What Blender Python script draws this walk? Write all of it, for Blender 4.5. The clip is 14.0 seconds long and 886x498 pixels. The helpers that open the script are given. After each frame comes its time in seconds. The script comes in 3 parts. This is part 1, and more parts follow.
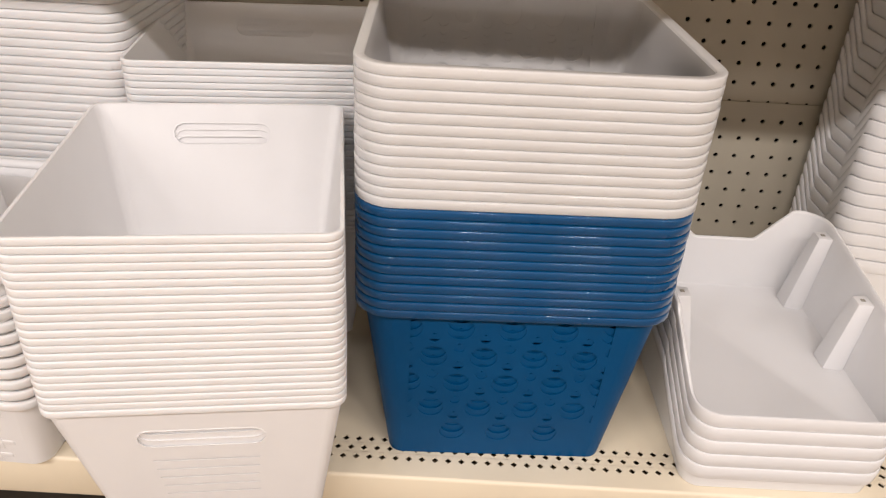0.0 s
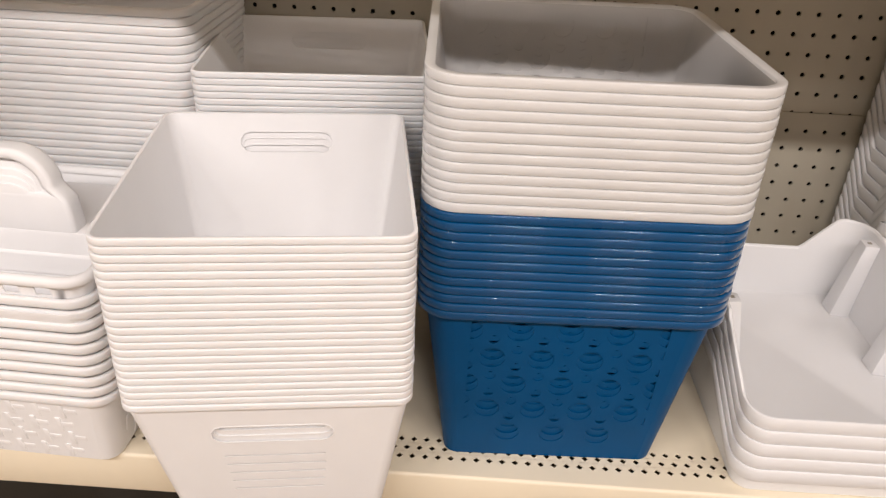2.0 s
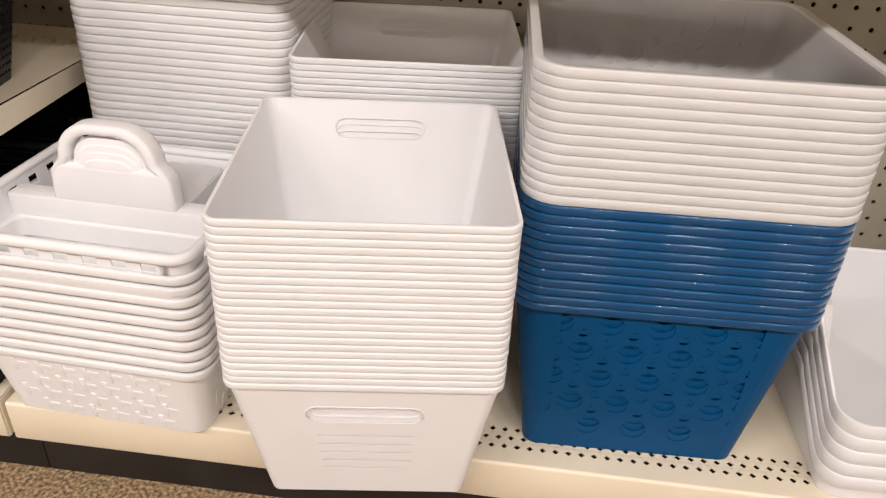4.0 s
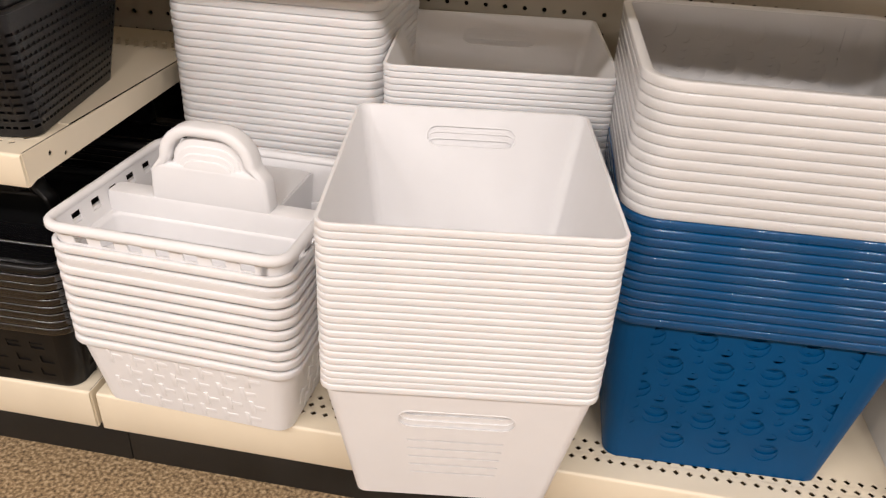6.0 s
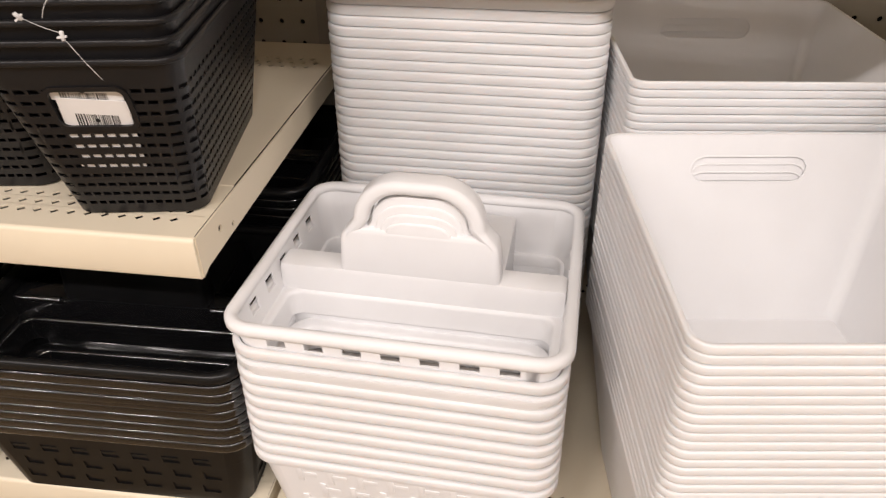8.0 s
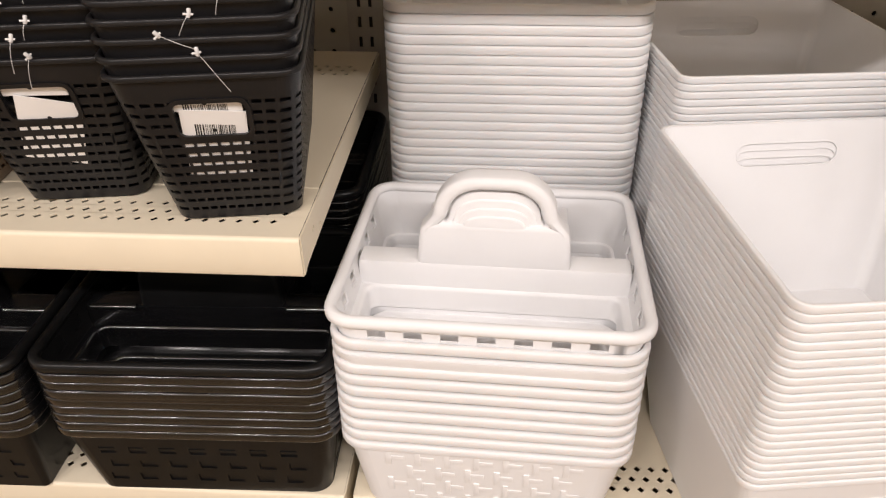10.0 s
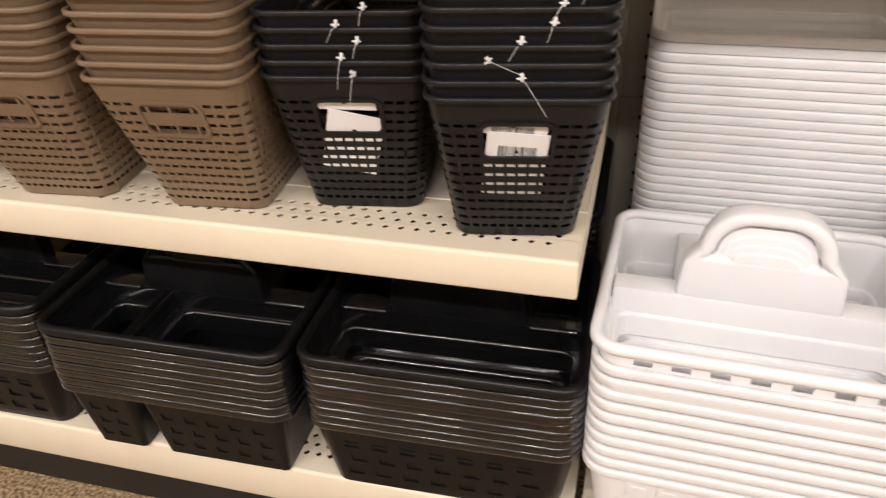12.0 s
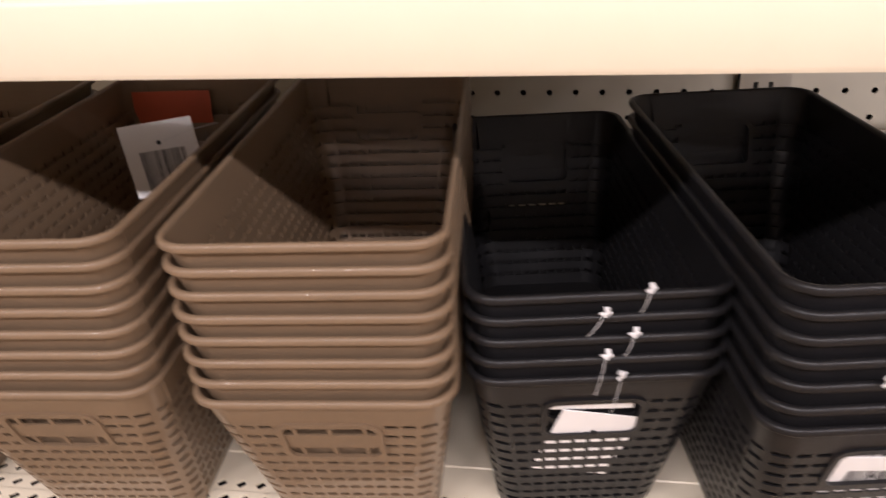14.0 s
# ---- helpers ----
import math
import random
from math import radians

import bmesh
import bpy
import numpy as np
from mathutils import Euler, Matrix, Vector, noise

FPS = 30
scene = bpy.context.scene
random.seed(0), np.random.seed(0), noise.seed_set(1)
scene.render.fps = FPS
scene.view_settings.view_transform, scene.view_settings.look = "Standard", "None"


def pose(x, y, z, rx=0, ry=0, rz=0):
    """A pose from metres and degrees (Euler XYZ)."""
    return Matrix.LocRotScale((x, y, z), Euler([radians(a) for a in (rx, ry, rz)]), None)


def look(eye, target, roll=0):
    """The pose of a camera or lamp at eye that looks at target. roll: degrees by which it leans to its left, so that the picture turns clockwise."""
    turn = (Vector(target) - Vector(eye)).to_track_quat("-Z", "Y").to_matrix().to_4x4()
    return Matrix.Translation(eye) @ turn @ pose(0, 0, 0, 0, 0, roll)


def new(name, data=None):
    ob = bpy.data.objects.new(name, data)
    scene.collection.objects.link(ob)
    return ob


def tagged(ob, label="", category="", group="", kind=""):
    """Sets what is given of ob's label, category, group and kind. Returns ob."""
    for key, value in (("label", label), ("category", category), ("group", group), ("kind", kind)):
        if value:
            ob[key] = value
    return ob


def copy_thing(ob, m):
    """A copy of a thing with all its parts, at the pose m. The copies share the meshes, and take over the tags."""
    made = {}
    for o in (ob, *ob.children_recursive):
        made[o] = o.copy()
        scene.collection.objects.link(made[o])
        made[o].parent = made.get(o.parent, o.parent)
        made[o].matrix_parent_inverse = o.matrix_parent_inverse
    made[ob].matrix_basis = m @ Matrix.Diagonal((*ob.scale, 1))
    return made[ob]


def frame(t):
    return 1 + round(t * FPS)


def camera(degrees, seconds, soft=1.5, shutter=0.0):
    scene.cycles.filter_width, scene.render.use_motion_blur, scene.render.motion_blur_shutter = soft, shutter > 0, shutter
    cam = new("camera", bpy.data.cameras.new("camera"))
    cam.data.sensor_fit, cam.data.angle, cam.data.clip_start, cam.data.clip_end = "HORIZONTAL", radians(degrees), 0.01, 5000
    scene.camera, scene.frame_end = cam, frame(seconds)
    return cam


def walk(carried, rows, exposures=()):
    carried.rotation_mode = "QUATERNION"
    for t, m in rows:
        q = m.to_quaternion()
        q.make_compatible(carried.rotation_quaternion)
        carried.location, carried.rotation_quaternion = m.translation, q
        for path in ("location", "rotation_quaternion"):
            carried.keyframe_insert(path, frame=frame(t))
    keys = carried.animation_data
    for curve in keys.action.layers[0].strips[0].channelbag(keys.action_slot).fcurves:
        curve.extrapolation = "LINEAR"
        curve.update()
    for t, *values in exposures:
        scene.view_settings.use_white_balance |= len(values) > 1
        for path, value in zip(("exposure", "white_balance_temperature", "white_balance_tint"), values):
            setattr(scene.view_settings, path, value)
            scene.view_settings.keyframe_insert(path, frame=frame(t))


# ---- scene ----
cam = camera(60.6, 14.0, soft=1.2, shutter=0.35)
PATH = [
    (0, (0.142, 0.097, 0.908), (0.149, 1.819, -0.108), 3.4),
    (0.5, (0.136, 0.09, 0.911), (0.145, 1.823, -0.088), 3.1),
    (1, (0.123, 0.083, 0.916), (0.123, 1.822, -0.07), 3.0),
    (1.5, (0.108, 0.077, 0.919), (0.092, 1.815, -0.07), 3.1),
    (2, (0.093, 0.066, 0.912), (0.048, 1.802, -0.079), 2.8),
    (2.5, (0.069, 0.061, 0.912), (0.002, 1.79, -0.091), 2.7),
    (3, (0.055, 0.063, 0.915), (-0.035, 1.786, -0.097), 2.8),
    (3.5, (0.042, 0.061, 0.913), (-0.081, 1.777, -0.108), 2.9),
    (6, (-0.033, 0.044, 0.916), (-0.29, 1.748, -0.098), 3.1),
    (6.5, (-0.094, 0.065, 0.92), (-0.375, 1.769, -0.087), 3.0),
    (7, (-0.172, 0.128, 0.9), (-0.528, 1.815, -0.114), 2.4),
    (7.5, (-0.273, 0.236, 0.912), (-0.639, 1.889, -0.153), 1.4),
    (8, (-0.362, 0.25, 0.889), (-0.613, 1.913, -0.194), -0.4),
    (10.5, (-0.499, 0.167, 0.913), (-0.621, 1.85, -0.161), -0.7),
    (11, (-0.52, 0.159, 0.911), (-0.708, 1.851, -0.138), -1.0),
    (11.5, (-0.581, 0.151, 0.917), (-0.866, 1.821, -0.146), -1.0),
    (12, (-0.637, 0.157, 0.926), (-1.095, 1.803, -0.114), -2.0),
    (12.5, (-0.686, 0.208, 0.931), (-1.216, 1.849, -0.082), -3.0),
    (13, (-0.756, 0.316, 0.973), (-1.289, 1.962, -0.03), -3.9),
    (13.2, (-0.779, 0.351, 0.979), (-1.274, 2.02, -0.005), -3.6),
    (13.5, (-0.808, 0.39, 0.977), (-1.229, 2.098, 0.024), -3.2),
    (14, (-0.94, 0.406, 0.99), (-1.251, 2.165, 0.09), -3.1),
]
walk(cam, [(t, look(eye, target, roll)) for t, eye, target, roll in PATH],
     [(0, 0.0, 6450, 10), (11.3, 0.03, 6450, 10), (12, 0.10, 6450, 10), (12.6, 0.22, 6450, 10), (13, 0.31, 6450, 11), (13.5, 0.33, 6300, 14), (14, 0.38, 6150, 18)])

# world, lamps and exposure
world = bpy.data.worlds.new("store_air")
world.use_nodes = True
scene.world = world
world.node_tree.nodes["Background"].inputs[0].default_value = (1.0, 0.97, 0.94, 1)
world.node_tree.nodes["Background"].inputs[1].default_value = 0.14
scene.view_settings.exposure = 0.0
LAMP_POWER = 36.0
LAMP_Y = -1.74
CEILING = 3.0


# ---------------------------------------------------------------- materials
def material(name, colour, rough=0.5, metal=0.0, spots=0.06, scale=30.0, bump=0.05, fine=400.0, coat=0.0, var=0.0):
    m = bpy.data.materials.new(name)
    m.use_nodes = True
    nt = m.node_tree
    p = nt.nodes["Principled BSDF"]
    p.inputs["Roughness"].default_value = rough
    p.inputs["Metallic"].default_value = metal
    p.inputs["Coat Weight"].default_value = coat
    p.inputs["Coat Roughness"].default_value = 0.035
    geo = nt.nodes.new("ShaderNodeNewGeometry")
    big = nt.nodes.new("ShaderNodeTexNoise")
    big.inputs["Scale"].default_value, big.inputs["Detail"].default_value = scale, 5
    nt.links.new(geo.outputs["Position"], big.inputs["Vector"])
    ramp = nt.nodes.new("ShaderNodeMapRange")
    ramp.inputs["To Min"].default_value, ramp.inputs["To Max"].default_value = 1 - spots, 1 + spots
    ramp.inputs["From Min"].default_value, ramp.inputs["From Max"].default_value = 0.3, 0.7
    nt.links.new(big.outputs["Fac"], ramp.inputs["Value"])
    mul = nt.nodes.new("ShaderNodeVectorMath")
    mul.operation = "SCALE"
    mul.inputs[0].default_value = colour
    value = ramp.outputs["Result"]
    if var:
        info = nt.nodes.new("ShaderNodeObjectInfo")
        r2 = nt.nodes.new("ShaderNodeMapRange")
        r2.inputs["To Min"].default_value, r2.inputs["To Max"].default_value = 1 - var, 1 + var
        nt.links.new(info.outputs["Random"], r2.inputs["Value"])
        mm = nt.nodes.new("ShaderNodeMath")
        mm.operation = "MULTIPLY"
        nt.links.new(value, mm.inputs[0])
        nt.links.new(r2.outputs["Result"], mm.inputs[1])
        value = mm.outputs[0]
    nt.links.new(value, mul.inputs["Scale"])
    nt.links.new(mul.outputs["Vector"], p.inputs["Base Color"])
    rr = nt.nodes.new("ShaderNodeMapRange")
    rr.inputs["To Min"].default_value, rr.inputs["To Max"].default_value = max(rough - 0.06, 0.02), rough + 0.08
    nt.links.new(big.outputs["Fac"], rr.inputs["Value"])
    nt.links.new(rr.outputs["Result"], p.inputs["Roughness"])
    if bump:
        small = nt.nodes.new("ShaderNodeTexNoise")
        small.inputs["Scale"].default_value, small.inputs["Detail"].default_value = fine, 3
        nt.links.new(geo.outputs["Position"], small.inputs["Vector"])
        b = nt.nodes.new("ShaderNodeBump")
        b.inputs["Strength"].default_value, b.inputs["Distance"].default_value = bump, 0.002
        nt.links.new(small.outputs["Fac"], b.inputs["Height"])
        nt.links.new(b.outputs["Normal"], p.inputs["Normal"])
    return m


def add_translucent(m, amount, colour):
    nt = m.node_tree
    p = nt.nodes["Principled BSDF"]
    out = nt.nodes["Material Output"]
    tr = nt.nodes.new("ShaderNodeBsdfTranslucent")
    tr.inputs["Color"].default_value = (*colour, 1)
    mix = nt.nodes.new("ShaderNodeMixShader")
    mix.inputs[0].default_value = amount
    nt.links.new(p.outputs[0], mix.inputs[1])
    nt.links.new(tr.outputs[0], mix.inputs[2])
    nt.links.new(mix.outputs[0], out.inputs[0])
    return mix


WHITE = material("white_plastic", (0.90, 0.895, 0.90), 0.42, spots=0.015, scale=14, bump=0.02, fine=900)
add_translucent(WHITE, 0.10, (0.90, 0.89, 0.89))
WHITE_RIM = material("rounded_white_plastic", (0.87, 0.86, 0.86), 0.45, spots=0.015, scale=14, bump=0.0)
add_translucent(WHITE_RIM, 0.12, (0.88, 0.86, 0.86))
WHITE_GLOSS = material("glossy_white_plastic", (0.89, 0.89, 0.90), 0.20, spots=0.012, scale=12, bump=0.01, fine=700)
add_translucent(WHITE_GLOSS, 0.18, (0.88, 0.87, 0.87))
soft = WHITE_RIM.node_tree.nodes["Principled BSDF"].inputs
soft["Subsurface Weight"].default_value, soft["Subsurface Scale"].default_value = 0.6, 0.005
soft["Subsurface Radius"].default_value = (1.0, 0.9, 0.85)
for m in (WHITE, WHITE_RIM):
    m.node_tree.nodes["Principled BSDF"].inputs["Specular IOR Level"].default_value = 0.3
BLUE = material("blue_plastic", (0.0004, 0.062, 0.182), 0.42, spots=0.05, scale=18, bump=0.03, fine=700)
BLUE_RIM = material("polished_blue_plastic", (0.0004, 0.062, 0.182), 0.28, spots=0.03, scale=18, bump=0.0, coat=0.85)
BLUE.node_tree.nodes["Principled BSDF"].inputs["Specular IOR Level"].default_value = 0.15
BLACK = material("black_plastic", (0.006, 0.006, 0.0062), 0.30, spots=0.25, scale=25, bump=0.03, fine=900)
BLACK_RIM = material("polished_black_plastic", (0.005, 0.005, 0.0054), 0.18, spots=0.1, scale=25, bump=0.0, coat=0.8)
BLACK.node_tree.nodes["Principled BSDF"].inputs["Specular IOR Level"].default_value = 0.28
BLUE_RIM.node_tree.nodes["Principled BSDF"].inputs["Specular IOR Level"].default_value = 0.10
BLACK_MATT = material("matt_black_plastic", (0.0135, 0.0129, 0.0136), 0.31, spots=0.12, scale=25, bump=0.12, fine=1100)
BROWN = material("taupe_plastic", (0.196, 0.134, 0.083), 0.33, spots=0.05, scale=20, bump=0.10, coat=0.35, fine=1100)
for m in (BLACK_MATT, BROWN):
    m.node_tree.nodes["Principled BSDF"].inputs["Specular IOR Level"].default_value = 0.28
CREAM = material("cream_enamelled_steel", (0.79, 0.70, 0.54), 0.38, spots=0.03, scale=9, bump=0.04, fine=600)
PEG = material("beige_pegboard", (0.43, 0.395, 0.32), 0.55, spots=0.05, scale=8, bump=0.1, fine=500)
# near-black colour standing in for the shade behind holes and slots
HOLE_SHADE = material("painted_hole_shade", (0.012, 0.011, 0.01), 0.8, bump=0)
KICK = material("black_kick_plate", (0.012, 0.0115, 0.011), 0.45, spots=0.3, scale=14, bump=0.08, fine=250)
STEEL = material("grey_upright_steel", (0.36, 0.33, 0.28), 0.45, metal=0.3, bump=0.03)
TAG = material("white_card", (0.82, 0.80, 0.78), 0.55, spots=0.02, bump=0.02)
INK = material("black_ink", (0.015, 0.015, 0.015), 0.6, bump=0)
ORANGE = material("orange_card", (0.55, 0.09, 0.03), 0.5, bump=0)
FASTENER = material("white_fastener", (0.66, 0.65, 0.64), 0.35, bump=0)
PLASTER = material("painted_store_wall", (0.74, 0.73, 0.72), 0.7, spots=0.06, scale=3)
CEIL = material("white_ceiling_panels", (0.82, 0.81, 0.80), 0.8, spots=0.03, scale=6)

def frosted(name, clear, rough, through_light):
    """Milky clear plastic: partly see-through, partly scattering."""
    m = material(name, (0.97, 0.97, 0.97), rough, spots=0.02, scale=15, bump=0.01, coat=0.8, fine=500)
    m.node_tree.nodes["Principled BSDF"].inputs["Coat IOR"].default_value = 1.7
    mix = add_translucent(m, through_light, (0.98, 0.975, 0.975))
    tree = m.node_tree
    see = tree.nodes.new("ShaderNodeBsdfTransparent")
    see.inputs[0].default_value = (0.96, 0.955, 0.95, 1)
    top = tree.nodes.new("ShaderNodeMixShader")
    top.inputs[0].default_value = clear
    tree.links.new(mix.outputs[0], top.inputs[1])
    tree.links.new(see.outputs[0], top.inputs[2])
    tree.links.new(top.outputs[0], tree.nodes["Material Output"].inputs[0])
    return m


CLEAR = frosted("frosted_clear_plastic", 0.30, 0.12, 0.60)
CLEAR_RIM = frosted("polished_clear_plastic", 0.10, 0.06, 0.34)

# speckled brown carpet
CARPET = material("speckled_carpet", (0.155, 0.107, 0.060), 0.95, spots=0.2, scale=260, bump=0.9, fine=420)
nt = CARPET.node_tree
geo = nt.nodes.new("ShaderNodeNewGeometry")
vor = nt.nodes.new("ShaderNodeTexNoise")
vor.inputs["Scale"].default_value, vor.inputs["Detail"].default_value = 170, 4
nt.links.new(geo.outputs["Position"], vor.inputs["Vector"])
cr = nt.nodes.new("ShaderNodeValToRGB")
cr.color_ramp.elements[0].position, cr.color_ramp.elements[0].color = 0.33, (0.085, 0.056, 0.030, 1)
cr.color_ramp.elements[1].position, cr.color_ramp.elements[1].color = 0.66, (0.48, 0.36, 0.22, 1)
mid = cr.color_ramp.elements.new(0.5)
mid.color = (0.27, 0.185, 0.095, 1)
nt.links.new(vor.outputs["Fac"], cr.inputs[0])
nt.links.new(cr.outputs[0], nt.nodes["Principled BSDF"].inputs["Base Color"])


# ---------------------------------------------------------------- mesh helpers
class Shape:
    def __init__(self):
        self.v, self.f = [], []

    def add(self, verts, faces):
        k = len(self.v)
        self.v += [tuple(p) for p in verts]
        self.f += [tuple(i + k for i in f) for f in faces]
        return self

    def box(self, x0, x1, y0, y1, z0, z1):
        v = [(x, y, z) for z in (z0, z1) for y in (y0, y1) for x in (x0, x1)]
        return self.add(v, [(0, 2, 3, 1), (4, 5, 7, 6), (0, 1, 5, 4), (2, 6, 7, 3), (0, 4, 6, 2), (1, 3, 7, 5)])

    def sheet(self, flat, faces, place, th):
        """A flat layout of points and faces, put in space by place(point, depth), with thickness th."""
        n = len(flat)
        count = {}
        for f in faces:
            for a, b in zip(f, f[1:] + f[:1]):
                count[(a, b)] = 1
        rim = [(a, b) for a, b in count if (b, a) not in count]
        v = [place(p, 0) for p in flat] + [place(p, th) for p in flat]
        out = [tuple(f) for f in faces] + [tuple(i + n for i in reversed(f)) for f in faces]
        out += [(b, a, a + n, b + n) for a, b in rim]
        return self.add(v, out)

    def sweep(self, rings):
        """Closed rings of equal length joined in turn, the last to the first."""
        n, m = len(rings[0]), len(rings)
        v = [p for r in rings for p in r]
        f = []
        for i in range(m):
            j = (i + 1) % m
            for k in range(n):
                q = (k + 1) % n
                f.append((i * n + k, i * n + q, j * n + q, j * n + k))
        return self.add(v, f)

    def tube(self, pts, radius, sides=6, flat=1.0):
        pts = [Vector(p) for p in pts]
        rings = []
        for i, p in enumerate(pts):
            d = (pts[min(i + 1, len(pts) - 1)] - pts[max(i - 1, 0)]).normalized()
            a = d.orthogonal().normalized() if i == 0 else (a - d * a.dot(d)).normalized()
            b = d.cross(a)
            rings.append([p + radius * (math.cos(t) * a + flat * math.sin(t) * b) for t in (2 * math.pi * k / sides for k in range(sides))])
        v = [p for r in rings for p in r]
        f = [(i * sides + k, i * sides + (k + 1) % sides, (i + 1) * sides + (k + 1) % sides, (i + 1) * sides + k)
             for i in range(len(pts) - 1) for k in range(sides)]
        f += [tuple(reversed(range(sides))), tuple(range((len(pts) - 1) * sides, len(pts) * sides))]
        return self.add(v, f)


def part(name, shape, mat, parent=None, label="", angle=35, bevel=0.0, fix=True):
    """Links a shape as one mesh object, under parent if there is one."""
    me = bpy.data.meshes.new(name)
    me.from_pydata(shape.v, [], shape.f)
    bm = bmesh.new()
    bm.from_mesh(me)
    bmesh.ops.remove_doubles(bm, verts=bm.verts, dist=1e-6)
    if fix:
        bmesh.ops.recalc_face_normals(bm, faces=bm.faces)
    if bevel:
        bmesh.ops.bevel(bm, geom=[e for e in bm.edges if len(e.link_faces) == 2 and e.calc_face_angle(0) > 0.6], offset=bevel,
                        segments=2, affect="EDGES", profile=0.6)
    bm.to_mesh(me)
    bm.free()
    for p in me.polygons:
        p.use_smooth = True
    me.set_sharp_from_angle(angle=radians(angle))
    me.materials.append(mat)
    ob = new(name, me)
    if parent:
        ob.parent = parent
    if label:
        tagged(ob, label)
    return ob


def rrect(w, d, r, z=0.0, n=6):
    """A ring of points: a rectangle with rounded corners, counterclockwise from the front left."""
    r = max(min(r, w / 2 - 1e-4, d / 2 - 1e-4), 1e-4)
    out = []
    for cx, cy, a0 in ((-w / 2 + r, -d / 2 + r, 180), (w / 2 - r, -d / 2 + r, 270), (w / 2 - r, d / 2 - r, 0), (-w / 2 + r, d / 2 - r, 90)):
        for k in range(n + 1):
            a = radians(a0 + 90 * k / n)
            out.append((cx + r * math.cos(a), cy + r * math.sin(a), z))
    return out


def filled(outer, holes):
    """Triangles of a flat outline with holes cut through it."""
    bm = bmesh.new()
    edges = []
    for loop in [outer] + holes:
        vs = [bm.verts.new((x, y, 0)) for x, y in loop]
        edges += [bm.edges.new((a, b)) for a, b in zip(vs, vs[1:] + vs[:1])]
    bmesh.ops.triangle_fill(bm, use_beauty=True, use_dissolve=False, edges=edges, normal=(0, 0, 1))
    for f in bm.faces:
        f.normal_update()
        if f.normal.z < 0:
            f.normal_flip()
    bm.verts.index_update()
    flat = [(v.co.x, v.co.y) for v in bm.verts]
    faces = [tuple(v.index for v in f.verts) for f in bm.faces]
    bm.free()
    return flat, faces


def round_slot(cx, cy, w, h, n=5):
    r = h / 2
    pts = []
    for sx, a0 in ((1, -90), (-1, 90)):
        for k in range(n + 1):
            a = radians(a0 + 180 * k / n)
            pts.append((cx + sx * (w / 2 - r) + r * math.cos(a), cy + r * math.sin(a)))
    return pts


def circle(cx, cy, r, n=16):
    return [(cx + r * math.cos(2 * math.pi * k / n), cy + r * math.sin(2 * math.pi * k / n)) for k in range(n)]


def tub(shape, w0, d0, w1, d1, h, r0, r1, th, holes=None, grids=None, floor=True):
    """A tapered open tub: bottom w0 x d0, top w1 x d1. holes[side]: loops (u, z) cut through; grids[side]: (columns, rows) of slots."""
    holes, grids = holes or {}, grids or {}

    def lerp(a, b, t):
        return a + (b - a) * t

    for side in range(4):
        wide = side % 2 == 0
        wb, wt, db, dt = (w0, w1, d0, d1) if wide else (d0, d1, w0, w1)
        turn = Matrix.Rotation(side * math.pi / 2, 3, "Z")

        def place(p, o, wb=wb, wt=wt, db=db, dt=dt, turn=turn):
            t = p[1] / h
            return turn @ Vector((p[0], -(lerp(db, dt, t) / 2 - o), p[1]))

        hb, ht = wb / 2 - r0, wt / 2 - r1
        if side in grids:
            us, vs, skip = grids[side]
            flat = [(s * lerp(hb, ht, v), v * h) for v in vs for s in us]
            n = len(us)
            faces = [(j * n + i, j * n + i + 1, (j + 1) * n + i + 1, (j + 1) * n + i)
                     for j in range(len(vs) - 1) for i in range(n - 1) if not skip(i, j)]
            shape.sheet(flat, faces, place, th)
        else:
            outer = [(-hb, 0), (hb, 0), (ht, h), (-ht, h)]
            flat, faces = filled(outer, holes[side]) if side in holes else (outer, [(0, 1, 2, 3)])
            shape.sheet(flat, faces, place, th)
        # rounded corner to the right of this side, slotted like the wall
        steps = (0, 0.08, 0.24, 0.42, 0.58, 0.76, 0.92, 1) if side in grids else [k / 6 for k in range(7)]
        levels = grids[side][1] if side in grids else (0, 1)
        n = len(steps)
        flat = [(radians(270 + 90 * a), z) for z in levels for a in steps]

        def corner(p, o, wb=wb, wt=wt, db=db, dt=dt, turn=turn):
            r = lerp(r0, r1, p[1])
            cx, cy = lerp(wb, wt, p[1]) / 2 - r, -lerp(db, dt, p[1]) / 2 + r
            return turn @ Vector((cx + (r - o) * math.cos(p[0]), cy + (r - o) * math.sin(p[0]), p[1] * h))

        cells = [(j * n + i, j * n + i + 1, (j + 1) * n + i + 1, (j + 1) * n + i) for j in range(len(levels) - 1) for i in range(n - 1)
                 if not (side in grids and i in (1, 2, 4, 5) and j % 2 == 0 and 2 <= j < len(levels) - 2)]
        shape.sheet(flat, cells, corner, th)
    if floor:
        ring = [(x, y) for x, y, _ in rrect(w0, d0, r0)]
        shape.sheet(ring, [tuple(range(len(ring)))], lambda p, o: Vector((p[0] * (1 - 0.004 * (o > 0)), p[1] * (1 - 0.004 * (o > 0)), o)), th)
    return shape


def rim_ring(shape, w, d, r, z, profile, zfun=None, n=6):
    rings = []
    for o, dz in profile:
        ring = rrect(w + 2 * o, d + 2 * o, r + o, z + dz, n)
        rings.append([(x, y, q + (zfun(x, y) if zfun else 0)) for x, y, q in ring])
    return shape.sweep(rings)


